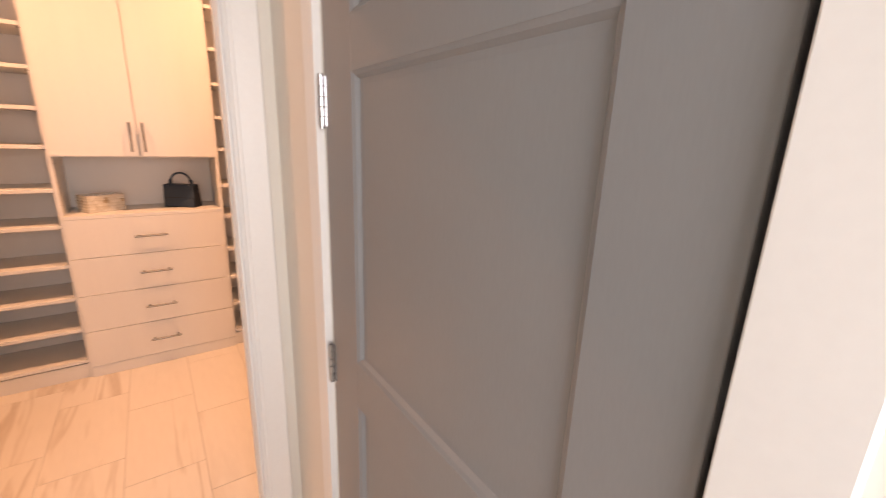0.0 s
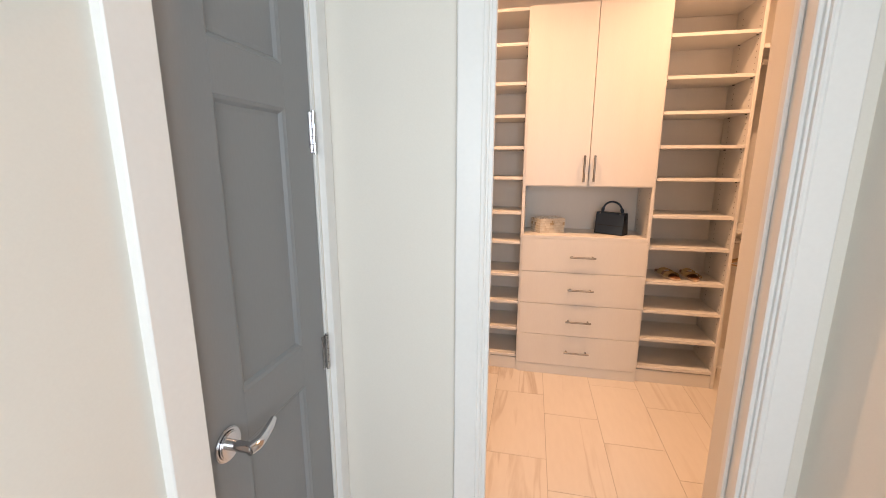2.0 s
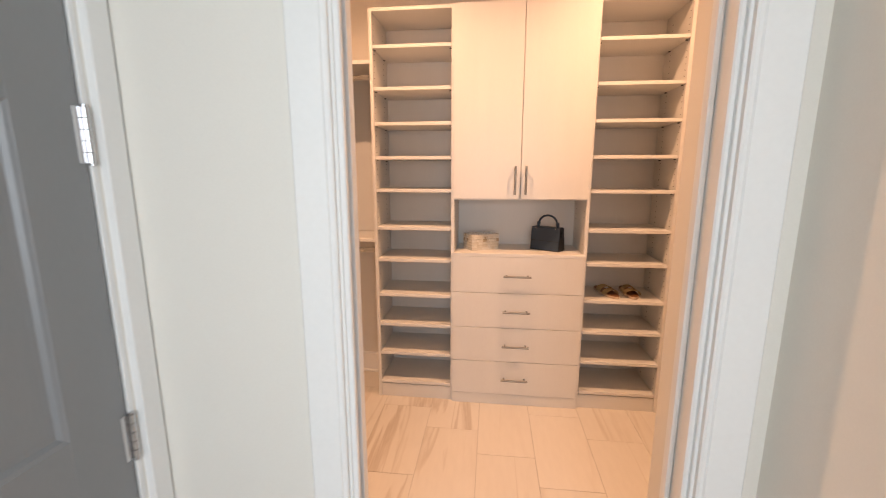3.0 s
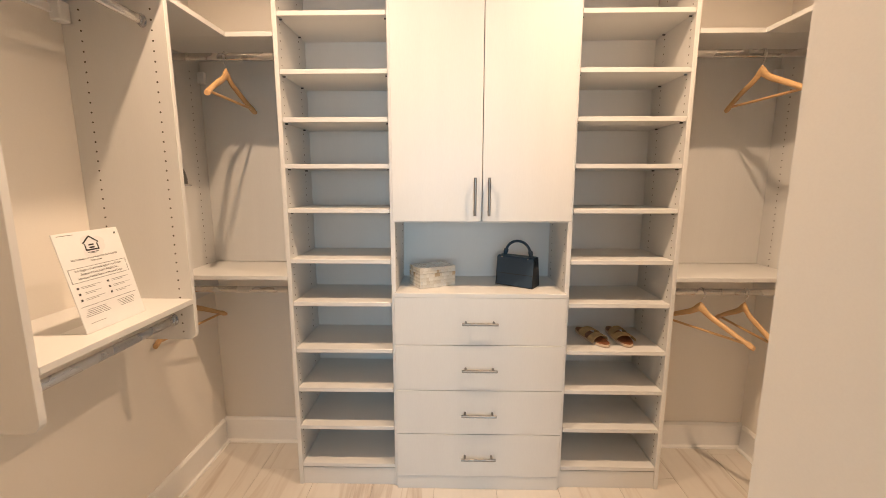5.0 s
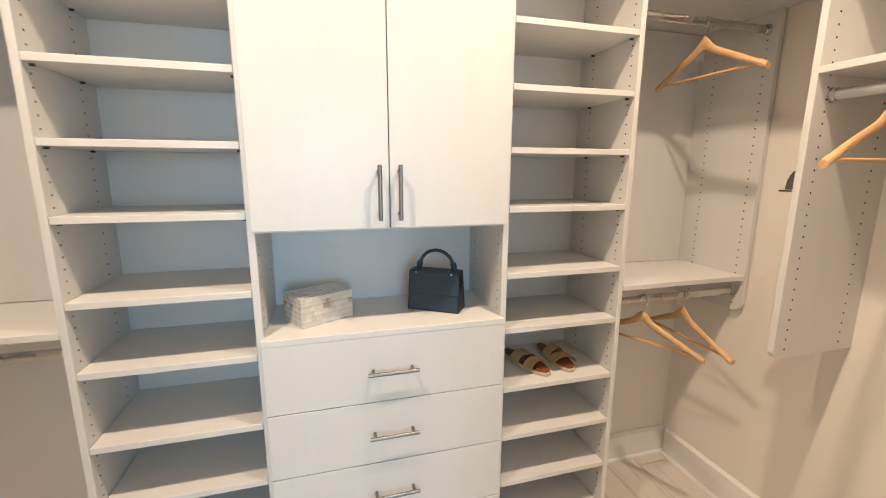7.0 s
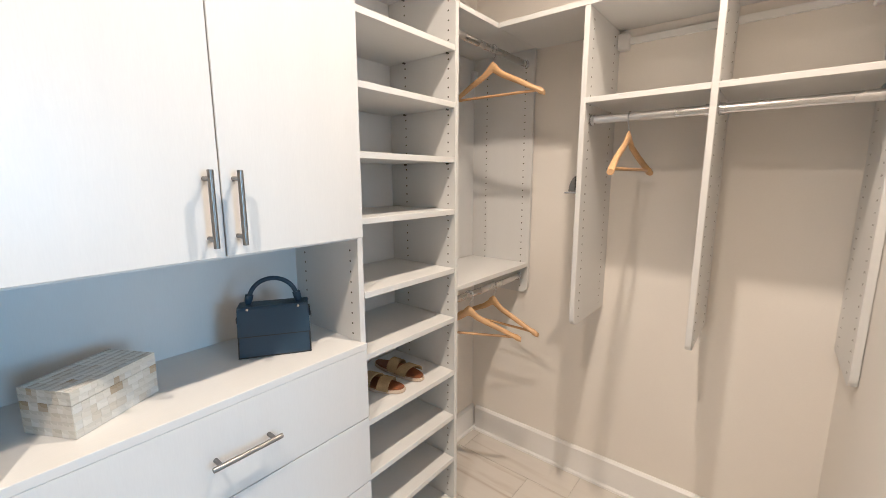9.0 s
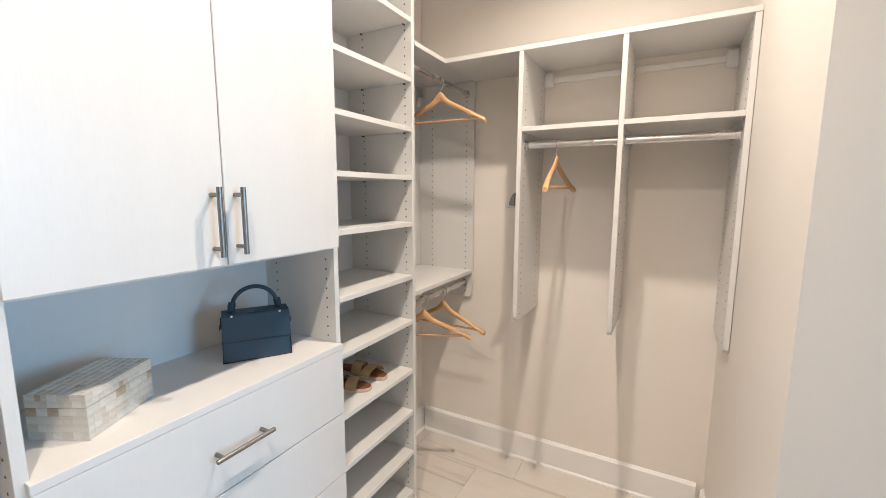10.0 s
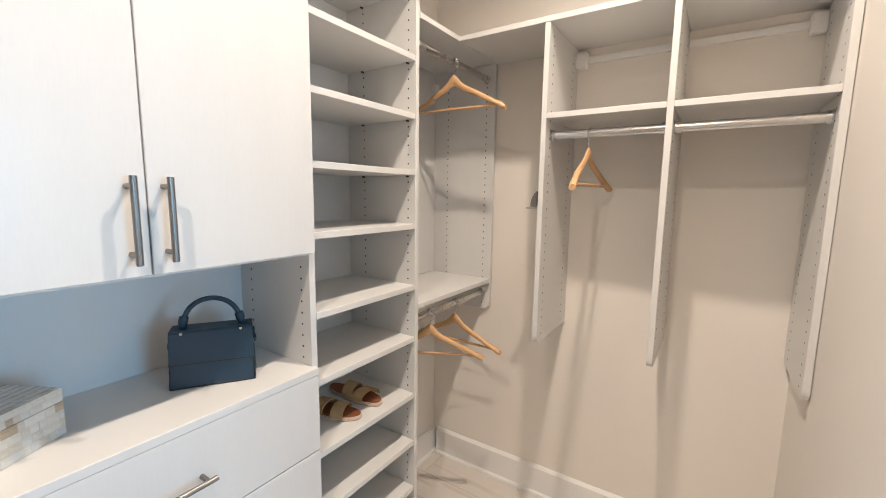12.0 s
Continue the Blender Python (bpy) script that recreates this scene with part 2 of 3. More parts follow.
wall("wall_back", (XL - 0.12, XR + 0.12, YB, YB + 0.12, 0, CEILING))
wall("wall_left", (XL - 0.12, XL, YD0, YB, 0, CEILING))
wall("wall_right", (XR, XR + 0.12, YF, YB, 0, CEILING))
wall("wall_front_right", (RETURN, XR + 0.12, YD0, YF, 0, CEILING))
wall("wall_doorway", (XL - 0.12, DX0 - 0.02, YD1, YD0, 0, CEILING), (DX1 + 0.02, XR + 0.12, YD1, YD0, 0, CEILING),
     (DX0 - 0.02, DX1 + 0.02, YD1, YD0, TOP, CEILING))
# vestibule walls with the openings of the two grey doors
LD0, LD1 = -2.153, -1.700                   # narrow door
RD0, RD1 = -2.835, -2.042                    # wide door
DOORTOP = 2.30
wall("wall_vestibule_left", (HX0 - 0.12, HX0, LD1 + 0.012, YD1, 0, CEILING), (HX0 - 0.12, HX0, HY, LD0 - 0.012, 0, CEILING),
     (HX0 - 0.12, HX0, LD0 - 0.012, LD1 + 0.012, DOORTOP + 0.015, CEILING))
wall("wall_vestibule_right", (HX1, HX1 + 0.12, RD1 + 0.012, YD1, 0, CEILING), (HX1, HX1 + 0.12, HY, RD0 - 0.012, 0, CEILING),
     (HX1, HX1 + 0.12, RD0 - 0.012, RD1 + 0.012, DOORTOP + 0.015, CEILING))
# the room behind
wall("wall_room_north", (-2.6, HX0 - 0.12, HY - 0.1, HY, 0, CEILING), (HX1 + 0.12, 2.2, HY - 0.1, HY, 0, CEILING))
wall("wall_room_west", (-2.7, -2.6, -3.9, HY, 0, CEILING))
wall("wall_room_east", (2.2, 2.3, -3.9, HY, 0, CEILING))
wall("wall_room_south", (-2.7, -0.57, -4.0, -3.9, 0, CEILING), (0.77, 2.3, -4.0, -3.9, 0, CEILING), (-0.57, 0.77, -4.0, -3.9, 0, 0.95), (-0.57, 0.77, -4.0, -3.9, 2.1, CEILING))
solo("ceiling", box(-2.8, 2.4, -4.1, 0.6, CEILING, CEILING + 0.1, 0), CEIL, "flat white painted ceiling", "ceiling", "structure")

# baseboards: a tall board with an eased top and a shoe moulding
def baseboard(name, x0, x1, y0, y1, face):
    """face: the way the board looks, as (dx, dy)."""
    h, d = 0.145, 0.016
    dx, dy = face
    bm = bmesh.new()
    if dx:
        a, b = (x0, x0 + d * dx)
        prism([(a, 0.0), (b, 0.0), (b, h - 0.012), (a + 0.006 * dx, h), (a, h)], "y", y0, y1, bm=bm)
        prism([(b, 0.0), (b + 0.012 * dx, 0.0), (b + 0.01 * dx, 0.01), (b, 0.016)], "y", y0, y1, bm=bm)
    else:
        a, b = (y0, y0 + d * dy)
        prism([(a, 0.0), (b, 0.0), (b, h - 0.012), (a + 0.006 * dy, h), (a, h)], "x", x0, x1, bm=bm)
        prism([(b, 0.0), (b + 0.012 * dy, 0.0), (b + 0.01 * dy, 0.01), (b, 0.016)], "x", x0, x1, bm=bm)
    return solo(name, bm, TRIM, "tall white painted baseboard along the wall", "baseboard", "structure")


baseboard("baseboard_back_right", 0.862, XR, YB, YB, (0, -1))
baseboard("baseboard_back_left", XL, -0.862, YB, YB, (0, -1))
baseboard("baseboard_right", XR, XR, YF + 0.03, YB - 0.03, (-1, 0))
baseboard("baseboard_left", XL, XL, YD0, YB - 0.03, (1, 0))
baseboard("baseboard_front_right", RETURN + 0.02, XR - 0.03, YF, YF, (0, 1))
baseboard("baseboard_front_left", XL + 0.03, DX0 - 0.09, YD0, YD0, (0, 1))
baseboard("baseboard_vestibule_front", HX0 + 0.02, DX0 - 0.075, YD1, YD1, (0, -1))

# doorway: jambs with the slot of a pocket door, casings with a stepped profile
def casing(name, x0, x1, y, out, z1=TOP + 0.08):
    """A flat casing with a back band and a bead; it stands upright on the face y, and its inner edge is x0."""
    s = 1 if x1 > x0 else -1
    w = abs(x1 - x0)
    p = [(0, 0), (0, 0.010), (0.004, 0.0125), (0.010, 0.0125), (0.013, 0.0155), (w - 0.012, 0.0185), (w - 0.003, 0.019), (w, 0.016), (w, 0)]
    bm = prism([(x0 + s * a, y + out * b) for a, b in p], "z", 0, z1)
    return solo(name, bm, TRIM, "white painted door casing with a beaded edge", "door casing", "structure")


casing("casing_doorway_left", DX0 - 0.006, DX0 - 0.081, YD1, -1)
casing("casing_doorway_right", DX1 + 0.006, DX1 + 0.084, YD1, -1)
bm = bmesh.new()
box(DX0 - 0.006, DX1 + 0.006, YD1 - 0.018, YD1, TOP + 0.006, TOP + 0.08, bm=bm)
solo("casing_doorway_head", bm, TRIM, "white painted door casing over the opening", "door casing", "structure")
bm = bmesh.new()
box(DX0 - 0.02, DX0, YD1, YD1 + 0.028, 0, TOP, bm=bm)
box(DX0 - 0.02, DX0, YD1 + 0.075, YD0, 0, TOP, bm=bm)
box(DX0 - 0.02, DX0 + 0.011, YD1 + 0.006, YD1 + 0.022, 0, TOP, 0.003, bm=bm)
solo("jamb_left", bm, TRIM, "split white door jamb with a pocket door slot", "door jamb", "structure")
bm = bmesh.new()
box(DX1, DX1 + 0.02, YD1, YD0, 0, TOP, bm=bm)
box(DX1 - 0.011, DX1, YD1 + 0.006, YD1 + 0.028, 0, TOP, 0.003, bm=bm)
box(DX1 - 0.011, DX1, YD1 + 0.072, YD0 - 0.004, 0, TOP, 0.003, bm=bm)
solo("jamb_right", bm, TRIM, "white door jamb with two stops", "door jamb", "structure")
bm = bmesh.new()
box(DX0, DX1, YD1, YD0, TOP, TOP + 0.02, bm=bm)
solo("jamb_head", bm, TRIM, "white head jamb", "door jamb", "structure")
# casing on the closet side, returning to the cream wall
casing("casing_closet_left", DX0 - 0.006, DX0 - 0.076, YD0, 1)
casing("casing_closet_right", DX1 + 0.006, DX1 + 0.09, YD0, 1)

pocket = thing("pocket_door", (DX0 - 0.35, YD1 + 0.052, 0), "grey painted pocket door slid back into its slot", "door")
part("door_leaf", box(DX0 - 0.7, DX0 - 0.006, YD1 + 0.034, YD1 + 0.069, 0.012, TOP - 0.01, 0.002), DOORGREY, pocket)
part("edge_pull", box(DX0 - 0.0065, DX0 - 0.003, YD1 + 0.04, YD1 + 0.063, 0.42, 0.54, 0.001), GUN, pocket, "dark metal edge pull")


def panel_door(name, x, y0, y1, side, st, sh, label):
    """A closed three-panel door in a wall that runs along y. side: +1 looks to +x. The hinges are at the y1 end."""
    d = thing(name, (x, (y0 + y1) / 2, 0.01), label, "door")
    f, back = x, x - side * 0.038
    rows = [(0.01, 0.23, None), (0.23, 0.853, 1), (0.853, 0.963, None), (0.963, 1.542, 1), (1.542, 1.637, None), (1.637, 2.18, 1), (2.18, DOORTOP, None)]
    bm = bmesh.new()
    lo, hi = min(f, back), max(f, back)
    box(lo, hi, y0 + 0.003, y0 + st, 0.01, DOORTOP, 0.001, bm)
    box(lo, hi, y1 - sh, y1 - 0.003, 0.01, DOORTOP, 0.001, bm)
    for z0, z1, p in rows:
        if not p:
            box(lo, hi, y0 + st - 0.001, y1 - sh + 0.001, z0, z1, 0.001, bm)
    leaf = part("door_leaf", bm, DOORGREY, d)
    for z0, z1, p in rows:
        if p:
            a, b = y0 + st, y1 - sh
            q = bmesh.new()
            rings = []
            for inset, depth in ((0, 0.001), (0.006, 0.004), (0.012, 0.011), (0.022, 0.012)):
                X = f - side * depth
                rings.append([q.verts.new(v) for v in ((X, a + inset, z0 + inset), (X, b - inset, z0 + inset), (X, b - inset, z1 - inset), (X, a + inset, z1 - inset))])
            for r0, r1 in zip(rings, rings[1:]):
                for k in range(4):
                    q.faces.new((r0[k], r0[(k + 1) % 4], r1[(k + 1) % 4], r1[k]))
            q.faces.new(rings[-1])
            X = back
            rr = [q.verts.new(v) for v in ((X, a, z0), (X, b, z0), (X, b, z1), (X, a, z1))]
            q.faces.new(rr)
            for k in range(4):
                q.faces.new((rings[0][k], rings[0][(k + 1) % 4], rr[(k + 1) % 4], rr[k]))
            bmesh.ops.recalc_face_normals(q, faces=q.faces)
            part("panel", q, DOORGREY, leaf)
    for z in (0.292, 0.896, 1.498, 2.1):
        q = bmesh.new()
        hx, hy = f + side * 0.006, y1 + 0.001
        for k in range(5):
            rod((hx, hy, z - 0.05 + 0.02 * k + 0.0008), (hx, hy, z - 0.05 + 0.02 * (k + 1) - 0.0008), 0.0065, q, 14)
        rod((hx, hy, z - 0.054), (hx, hy, z - 0.05), 0.005, q, 12)
        rod((hx, hy, z + 0.05), (hx, hy, z + 0.054), 0.005, q, 12)
        hinge = part("hinge", q, CHROME, d, "chrome butt hinge", True)
        q = bmesh.new()
        box(min(f, f + side * 0.002), max(f, f + side * 0.002), hy - 0.02, hy - 0.002, z - 0.05, z + 0.05, 0.0006, q)
        part("hinge_leaf", q, CHROME, hinge)
    return d


ldoor = panel_door("linen_door", HX0 - 0.004, LD0, LD1, 1, 0.117, 0.116, "narrow dark grey panelled door, closed, with chrome hinges")
rdoor = panel_door("vestibule_door", HX1 - 0.004, RD0, RD1, -1, 0.119, 0.143, "dark grey panelled door, closed, with chrome hinges")


def lever(door, x, y, z, side):
    q = bmesh.new()
    rod((x, y, z), (x + side * 0.006, y, z), 0.034, q, 32, bevel=0.002)
    rod((x + side * 0.006, y, z), (x + side * 0.011, y, z), 0.028, q, 32, bevel=0.003)
    rose = part("rose", q, CHROME, door, "round chrome rose", True)
    q = rod((x + side * 0.01, y, z), (x + side * 0.058, y, z), 0.0105, seg=20)
    tube([(x + side * 0.054, y - 0.008, z), (x + side * 0.057, y + 0.008, z), (x + side * 0.058, y + 0.022, z + 0.0), (x + side * 0.055, y + 0.042, z + 0.001),
          (x + side * 0.052, y + 0.062, z + 0.005), (x + side * 0.049, y + 0.08, z + 0.011)], 0.01, q, 14, taper=[0.011, 0.012, 0.0105, 0.0095, 0.009, 0.006])
    part("lever", q, CHROME, door, "curved chrome lever", True)


lever(ldoor, HX0 - 0.004, -2.097, 0.888, 1)
lever(rdoor, HX1 - 0.004, RD0 + 0.07, 0.888, -1)


def side_casing(name, x, out, y0, y1, z1=DOORTOP + 0.075):
    """An upright casing on a wall that runs along y; its inner edge is y0."""
    s = 1 if y1 > y0 else -1
    w = abs(y1 - y0)
    p = [(0, 0), (0, 0.0165), (0.0015, 0.018), (w - 0.0025, 0.018), (w, 0.0155), (w, 0)]
    bm = prism([(x + out * b, y0 + s * a) for a, b in p], "z", 0, z1)
    return solo(name, bm, TRIM, "flat white painted door casing", "door casing", "structure")


side_casing("casing_linen_latch", HX0, 1, LD0 - 0.006, LD0 - 0.083)
side_casing("casing_linen_hinge", HX0, 1, LD1 + 0.016, LD1 + 0.063)
side_casing("casing_wide_latch", HX1, -1, RD0 - 0.006, RD0 - 0.076)
side_casing("casing_wide_hinge", HX1, -1, RD1 + 0.016, RD1 + 0.086)
for nm, X, s, a, b in (("left", HX0, -1, LD0, LD1), ("right", HX1, 1, RD0, RD1)):
    bm = bmesh.new()
    lo, hi = min(X, X + s * 0.118), max(X, X + s * 0.118)
    box(lo, hi, a - 0.012, a - 0.001, 0, DOORTOP + 0.015, 0.001, bm)
    box(lo, hi, b + 0.001, b + 0.012, 0, DOORTOP + 0.015, 0.001, bm)
    box(lo, hi, a - 0.001, b + 0.001, DOORTOP + 0.003, DOORTOP + 0.015, 0.001, bm)
    box(min(X + s * 0.05, X + s * 0.062), max(X + s * 0.05, X + s * 0.062), a - 0.001, b + 0.001, 0, DOORTOP + 0.003, 0.001, bm)
    solo("door_frame_" + nm, bm, TRIM, "white painted door frame", "door frame", "structure")

# ---- fixtures ----
for lx, ly in CANS:
    can = thing("recessed_light", (lx, ly, CEILING - 0.012), "round white recessed ceiling light, lit", "ceiling light", "recessed lights")
    bm = bmesh.new()
    pts = 40
    prof = [(0.062, 0.0), (0.066, -0.006), (0.086, -0.004), (0.09, 0.0)]
    rings = [[bm.verts.new((lx + r * math.cos(k * math.tau / pts), ly + r * math.sin(k * math.tau / pts), CEILING + h)) for k in range(pts)] for r, h in prof]
    for a, b in zip(rings, rings[1:]):
        for k in range(pts):
            bm.faces.new((a[k], a[(k + 1) % pts], b[(k + 1) % pts], b[k]))
    part("trim_ring", bm, TRIM, can, smooth=True)
    part("diffuser", rod((lx, ly, CEILING - 0.003), (lx, ly, CEILING), 0.062, seg=40), LENS, can)

# ---- wardrobe wall: centre cabinet and two shelf towers ----
CF, CB = 0.02, YB - 0.002                  # carcass front and back
TALL = 2.325
PITCH = 0.032
SHELVES = [2.134, 1.91, 1.718, 1.526, 1.336, 1.112, 0.916, 0.694, 0.502, 0.31, 0.114]


def hole_column(x, ys, zs):
    return [(x, y, z) for y in ys for z in zs]


def pull(parent, a, b, out, r=0.0062):
    """A bar pull between a and b on two posts; out is the way to the room."""
    a, b, out = Vector(a), Vector(b), Vector(out)
    d = (b - a).normalized()
    q = rod(a + out * 0.032, b + out * 0.032, r, bevel=0.001)
    for p in (a + d * 0.018, b - d * 0.018):
        rod(p, p + out * 0.03, r * 0.85, q, 14)
    return part("handle", q, NICKEL, parent, "brushed nickel bar handle", True)


cab = thing("wardrobe_cabinet", (0, 0.18, 0), "white wardrobe cabinet with two doors, open niche and four drawers", "cabinet")
for s in (-1, 1):
    part("side_panel", box(min(s * 0.394, s * 0.374), max(s * 0.394, s * 0.374), CF, CB, 0, TALL, 0.0008), MELAMINE, cab)
part("back_panel", box(-0.374, 0.374, CB - 0.012, CB, 0.06, TALL - 0.02, 0), MELAMINE, cab)
part("top_panel", box(-0.374, 0.374, CF, CB - 0.012, TALL - 0.019, TALL, 0.0008), SHELFMEL, cab)
part("upper_floor", box(-0.374, 0.374, CF, CB - 0.012, 1.277, 1.296, 0.0008), SHELFMEL, cab)
part("counter", box(-0.381, 0.381, -0.0006, CF, 0.9455, 0.965, 0.001, box(-0.374, 0.374, CF - 0.002, CB - 0.012, 0.9455, 0.9648, 0)), SHELFMEL, cab)
part("kick_board", box(-0.381, 0.381, 0.004, CF, 0, 0.068, 0.001), SHELFMEL, cab)
for s in (-1, 1):
    a, b = sorted((0.002 + s * 0.0015, s * 0.380))
    door = part("cabinet_door", box(a, b, 0, 0.019, 1.284, TALL - 0.002, 0.0012), MELAMINE, cab)
    pull(door, (s * 0.0295, 0, 1.309), (s * 0.0295, 0, 1.468), (0, -1, 0))
for k in range(4):
    z0 = 0.0705 + 0.2183 * k
    dr = part("drawer", box(-0.380, 0.380, 0, 0.019, z0, z0 + 0.2163 + (0.0037 if k == 3 else 0) - 0.0005, 0.0012), MELAMINE, cab)
    pull(dr, (-0.08, 0, z0 + 0.108), (0.08, 0, z0 + 0.108), (0, -1, 0))
zs = [0.985 + PITCH * k for k in range(9)]
for s in (-1, 1):
    part("shelf_pin_holes", discs(hole_column(s * 0.374, (0.055, 0.29), zs), (-s, 0, 0), 0.0033), HOLE, cab, kind="stuff")

for s, nm in ((-1, "left"), (1, "right")):
    t = thing("shelf_tower", (s * 0.62, 0.18, 0), "tall open white shoe shelf tower with eleven shelves" if s < 0 else "tall open white shoe shelf tower holding a pair of sandals", "shelving", "shelf towers")
    a, b = sorted((s * 0.841, s * 0.86))
    part("side_panel", box(a, b, CF, CB, 0, TALL, 0.001), MELAMINE, t)
    a, b = sorted((s * 0.395, s * 0.8405))
    part("back_panel", box(a, b, CB - 0.01, CB, 0.1, TALL - 0.02, 0), MELAMINE, t)
    part("top_panel", box(a, b, CF, CB - 0.01, TALL - 0.019, TALL, 0.001), SHELFMEL, t)
    part("kick_board", box(a, b, CF + 0.006, CF + 0.024, 0, 0.088, 0.001), SHELFMEL, t)
    for z in SHELVES:
        shelf = part("shelf", box(a + 0.0008, b - 0.0008, CF + 0.001, CB - 0.011, z - 0.019, z, 0.001), SHELFMEL, t)
    pins = bmesh.new()
    for z in SHELVES[:-1]:
        for y in (0.053, 0.266):
            for xx, d in ((s * 0.3955, 1), (s * 0.8405, -1)):
                rod((xx, y, z - 0.0225), (xx + d * s * 0.011, y, z - 0.0225), 0.0034, pins, 8)
    part("shelf_pins", pins, GUN, t, "small dark metal shelf pins", kind="stuff")
    zs = [0.14 + PITCH * k for k in range(67)]
    zs = [z for z in zs if all(not (q - 0.026 < z < q + 0.004) for q in SHELVES)]
    part("shelf_pin_holes", discs(hole_column(s * 0.841, (0.053, 0.266), zs), (-s, 0, 0), 0.0033), HOLE, t, kind="stuff")
    part("shelf_pin_holes", discs(hole_column(s * 0.3942, (0.053, 0.266), zs), (s, 0, 0), 0.0033), HOLE, t, kind="stuff")


# ---- hanging units ----
SH = 2.055                                  # top of the high shelf
PB = 0.882                                 # foot of the hung panels


def hung_panel(parent, axis, at, back, front, z0, z1, cut=0.03, thick=0.019, name="hung_panel"):
    """An upright board across an axis, with its lower front corner rounded off."""
    s = 1 if back > front else -1
    arc = [(front + s * (cut - cut * math.cos(k * math.pi / 10)), z0 + cut - cut * math.sin(k * math.pi / 10)) for k in range(6)]
    outline = [(back, z0), (back, z1), (front, z1)] + arc
    return part(name, prism(outline, axis, at - thick / 2, at + thick / 2, 0.001), MELAMINE, parent)


def oval_rod(parent, a, b):
    r = part("hanging_rod", rod(a, b, 0.015, seg=24, flat=0.55), RODMETAL, parent, "satin metal closet rod", True)
    a, b = Vector(a), Vector(b)
    d = (b - a).normalized()
    for p, k in ((a, 1), (b, -1)):
        q = rod(p, p + d * k * 0.004, 0.021, seg=20, flat=0.7)
        rod(p + d * k * 0.004, p + d * k * 0.016, 0.0185, q, 20, flat=0.66)
        part("rod_flange", q, CHROME, r, "chrome rod socket", True)
    return r


def hang_rail(parent, a, b, h=0.034, d=0.013, wall_axis="x", out=-1):
    (x0, y0, z0), (x1, y1, z1) = a, b
    q = bmesh.new()
    if wall_axis == "x":
        lo, hi = sorted((x0, x0 + out * d))
        box(lo, hi, min(y0, y1), max(y0, y1), z0 - h / 2, z0 + h / 2, 0.002, q)
    else:
        lo, hi = sorted((y0, y0 + out * d))
        box(min(x0, x1), max(x0, x1), lo, hi, z0 - h / 2, z0 + h / 2, 0.002, q)
    return part("suspension_rail", q, TRIM, parent, "white suspension rail on the wall")


def corner_unit(s, wall_x, front_x):
    """The bay between a tower and the side wall: high shelf, two rods, middle shelf and upright."""
    u = thing("hanging_unit", (s * 1.1, 0.2, 0.95), "white corner double-hang bay with two rods and two shelves", "closet unit", "hanging units")
    up = wall_x - s * 0.016
    x0 = s * 0.861
    lo, hi = sorted((x0, wall_x))
    corner = front_x
    out = [(x0, YB), (wall_x, YB), (wall_x, 0.018), (corner, 0.018), (x0, 0.018)]
    part("high_shelf", prism(out, "z", SH - 0.019, SH, 0.001), SHELFMEL, u)
    hung_panel(u, "x", up, YB, 0.02, PB, SH - 0.0195, 0.035)
    lo, hi = sorted((x0, up - s * 0.0095))
    part("middle_shelf", box(lo, hi, 0.02, YB - 0.001, 1.017, 1.036, 0.001), SHELFMEL, u)
    oval_rod(u, (x0, 0.062, 1.972), (up - s * 0.0098, 0.062, 1.972))
    oval_rod(u, (x0, 0.066, 0.962), (up - s * 0.0098, 0.066, 0.962))
    part("back_panel", box(lo + 0.0015, hi - 0.0015, YB - 0.008, YB - 0.002, 1.0385, SH - 0.021, 0.0005), MELAMINE, u)
    part("rail_cover", box(*sorted((up - s * 0.0096, up - s * 0.045)), YB - 0.03, YB - 0.0085, 1.925, 1.98, 0.003), TRIM, u)
    zs = [PB + 0.03 + PITCH * k for k in range(34)]
    zs = [z for z in zs if not (1.0 < z < 1.04) and not (0.93 < z < 0.985)]
    part("shelf_pin_holes", discs(hole_column(up - s * 0.0095, (0.062, 0.275), zs), (-s, 0, 0), 0.0033), HOLE, u, kind="stuff")
    return u


corner_unit(1, XR, 1.118)
corner_unit(-1, XL, -1.055)


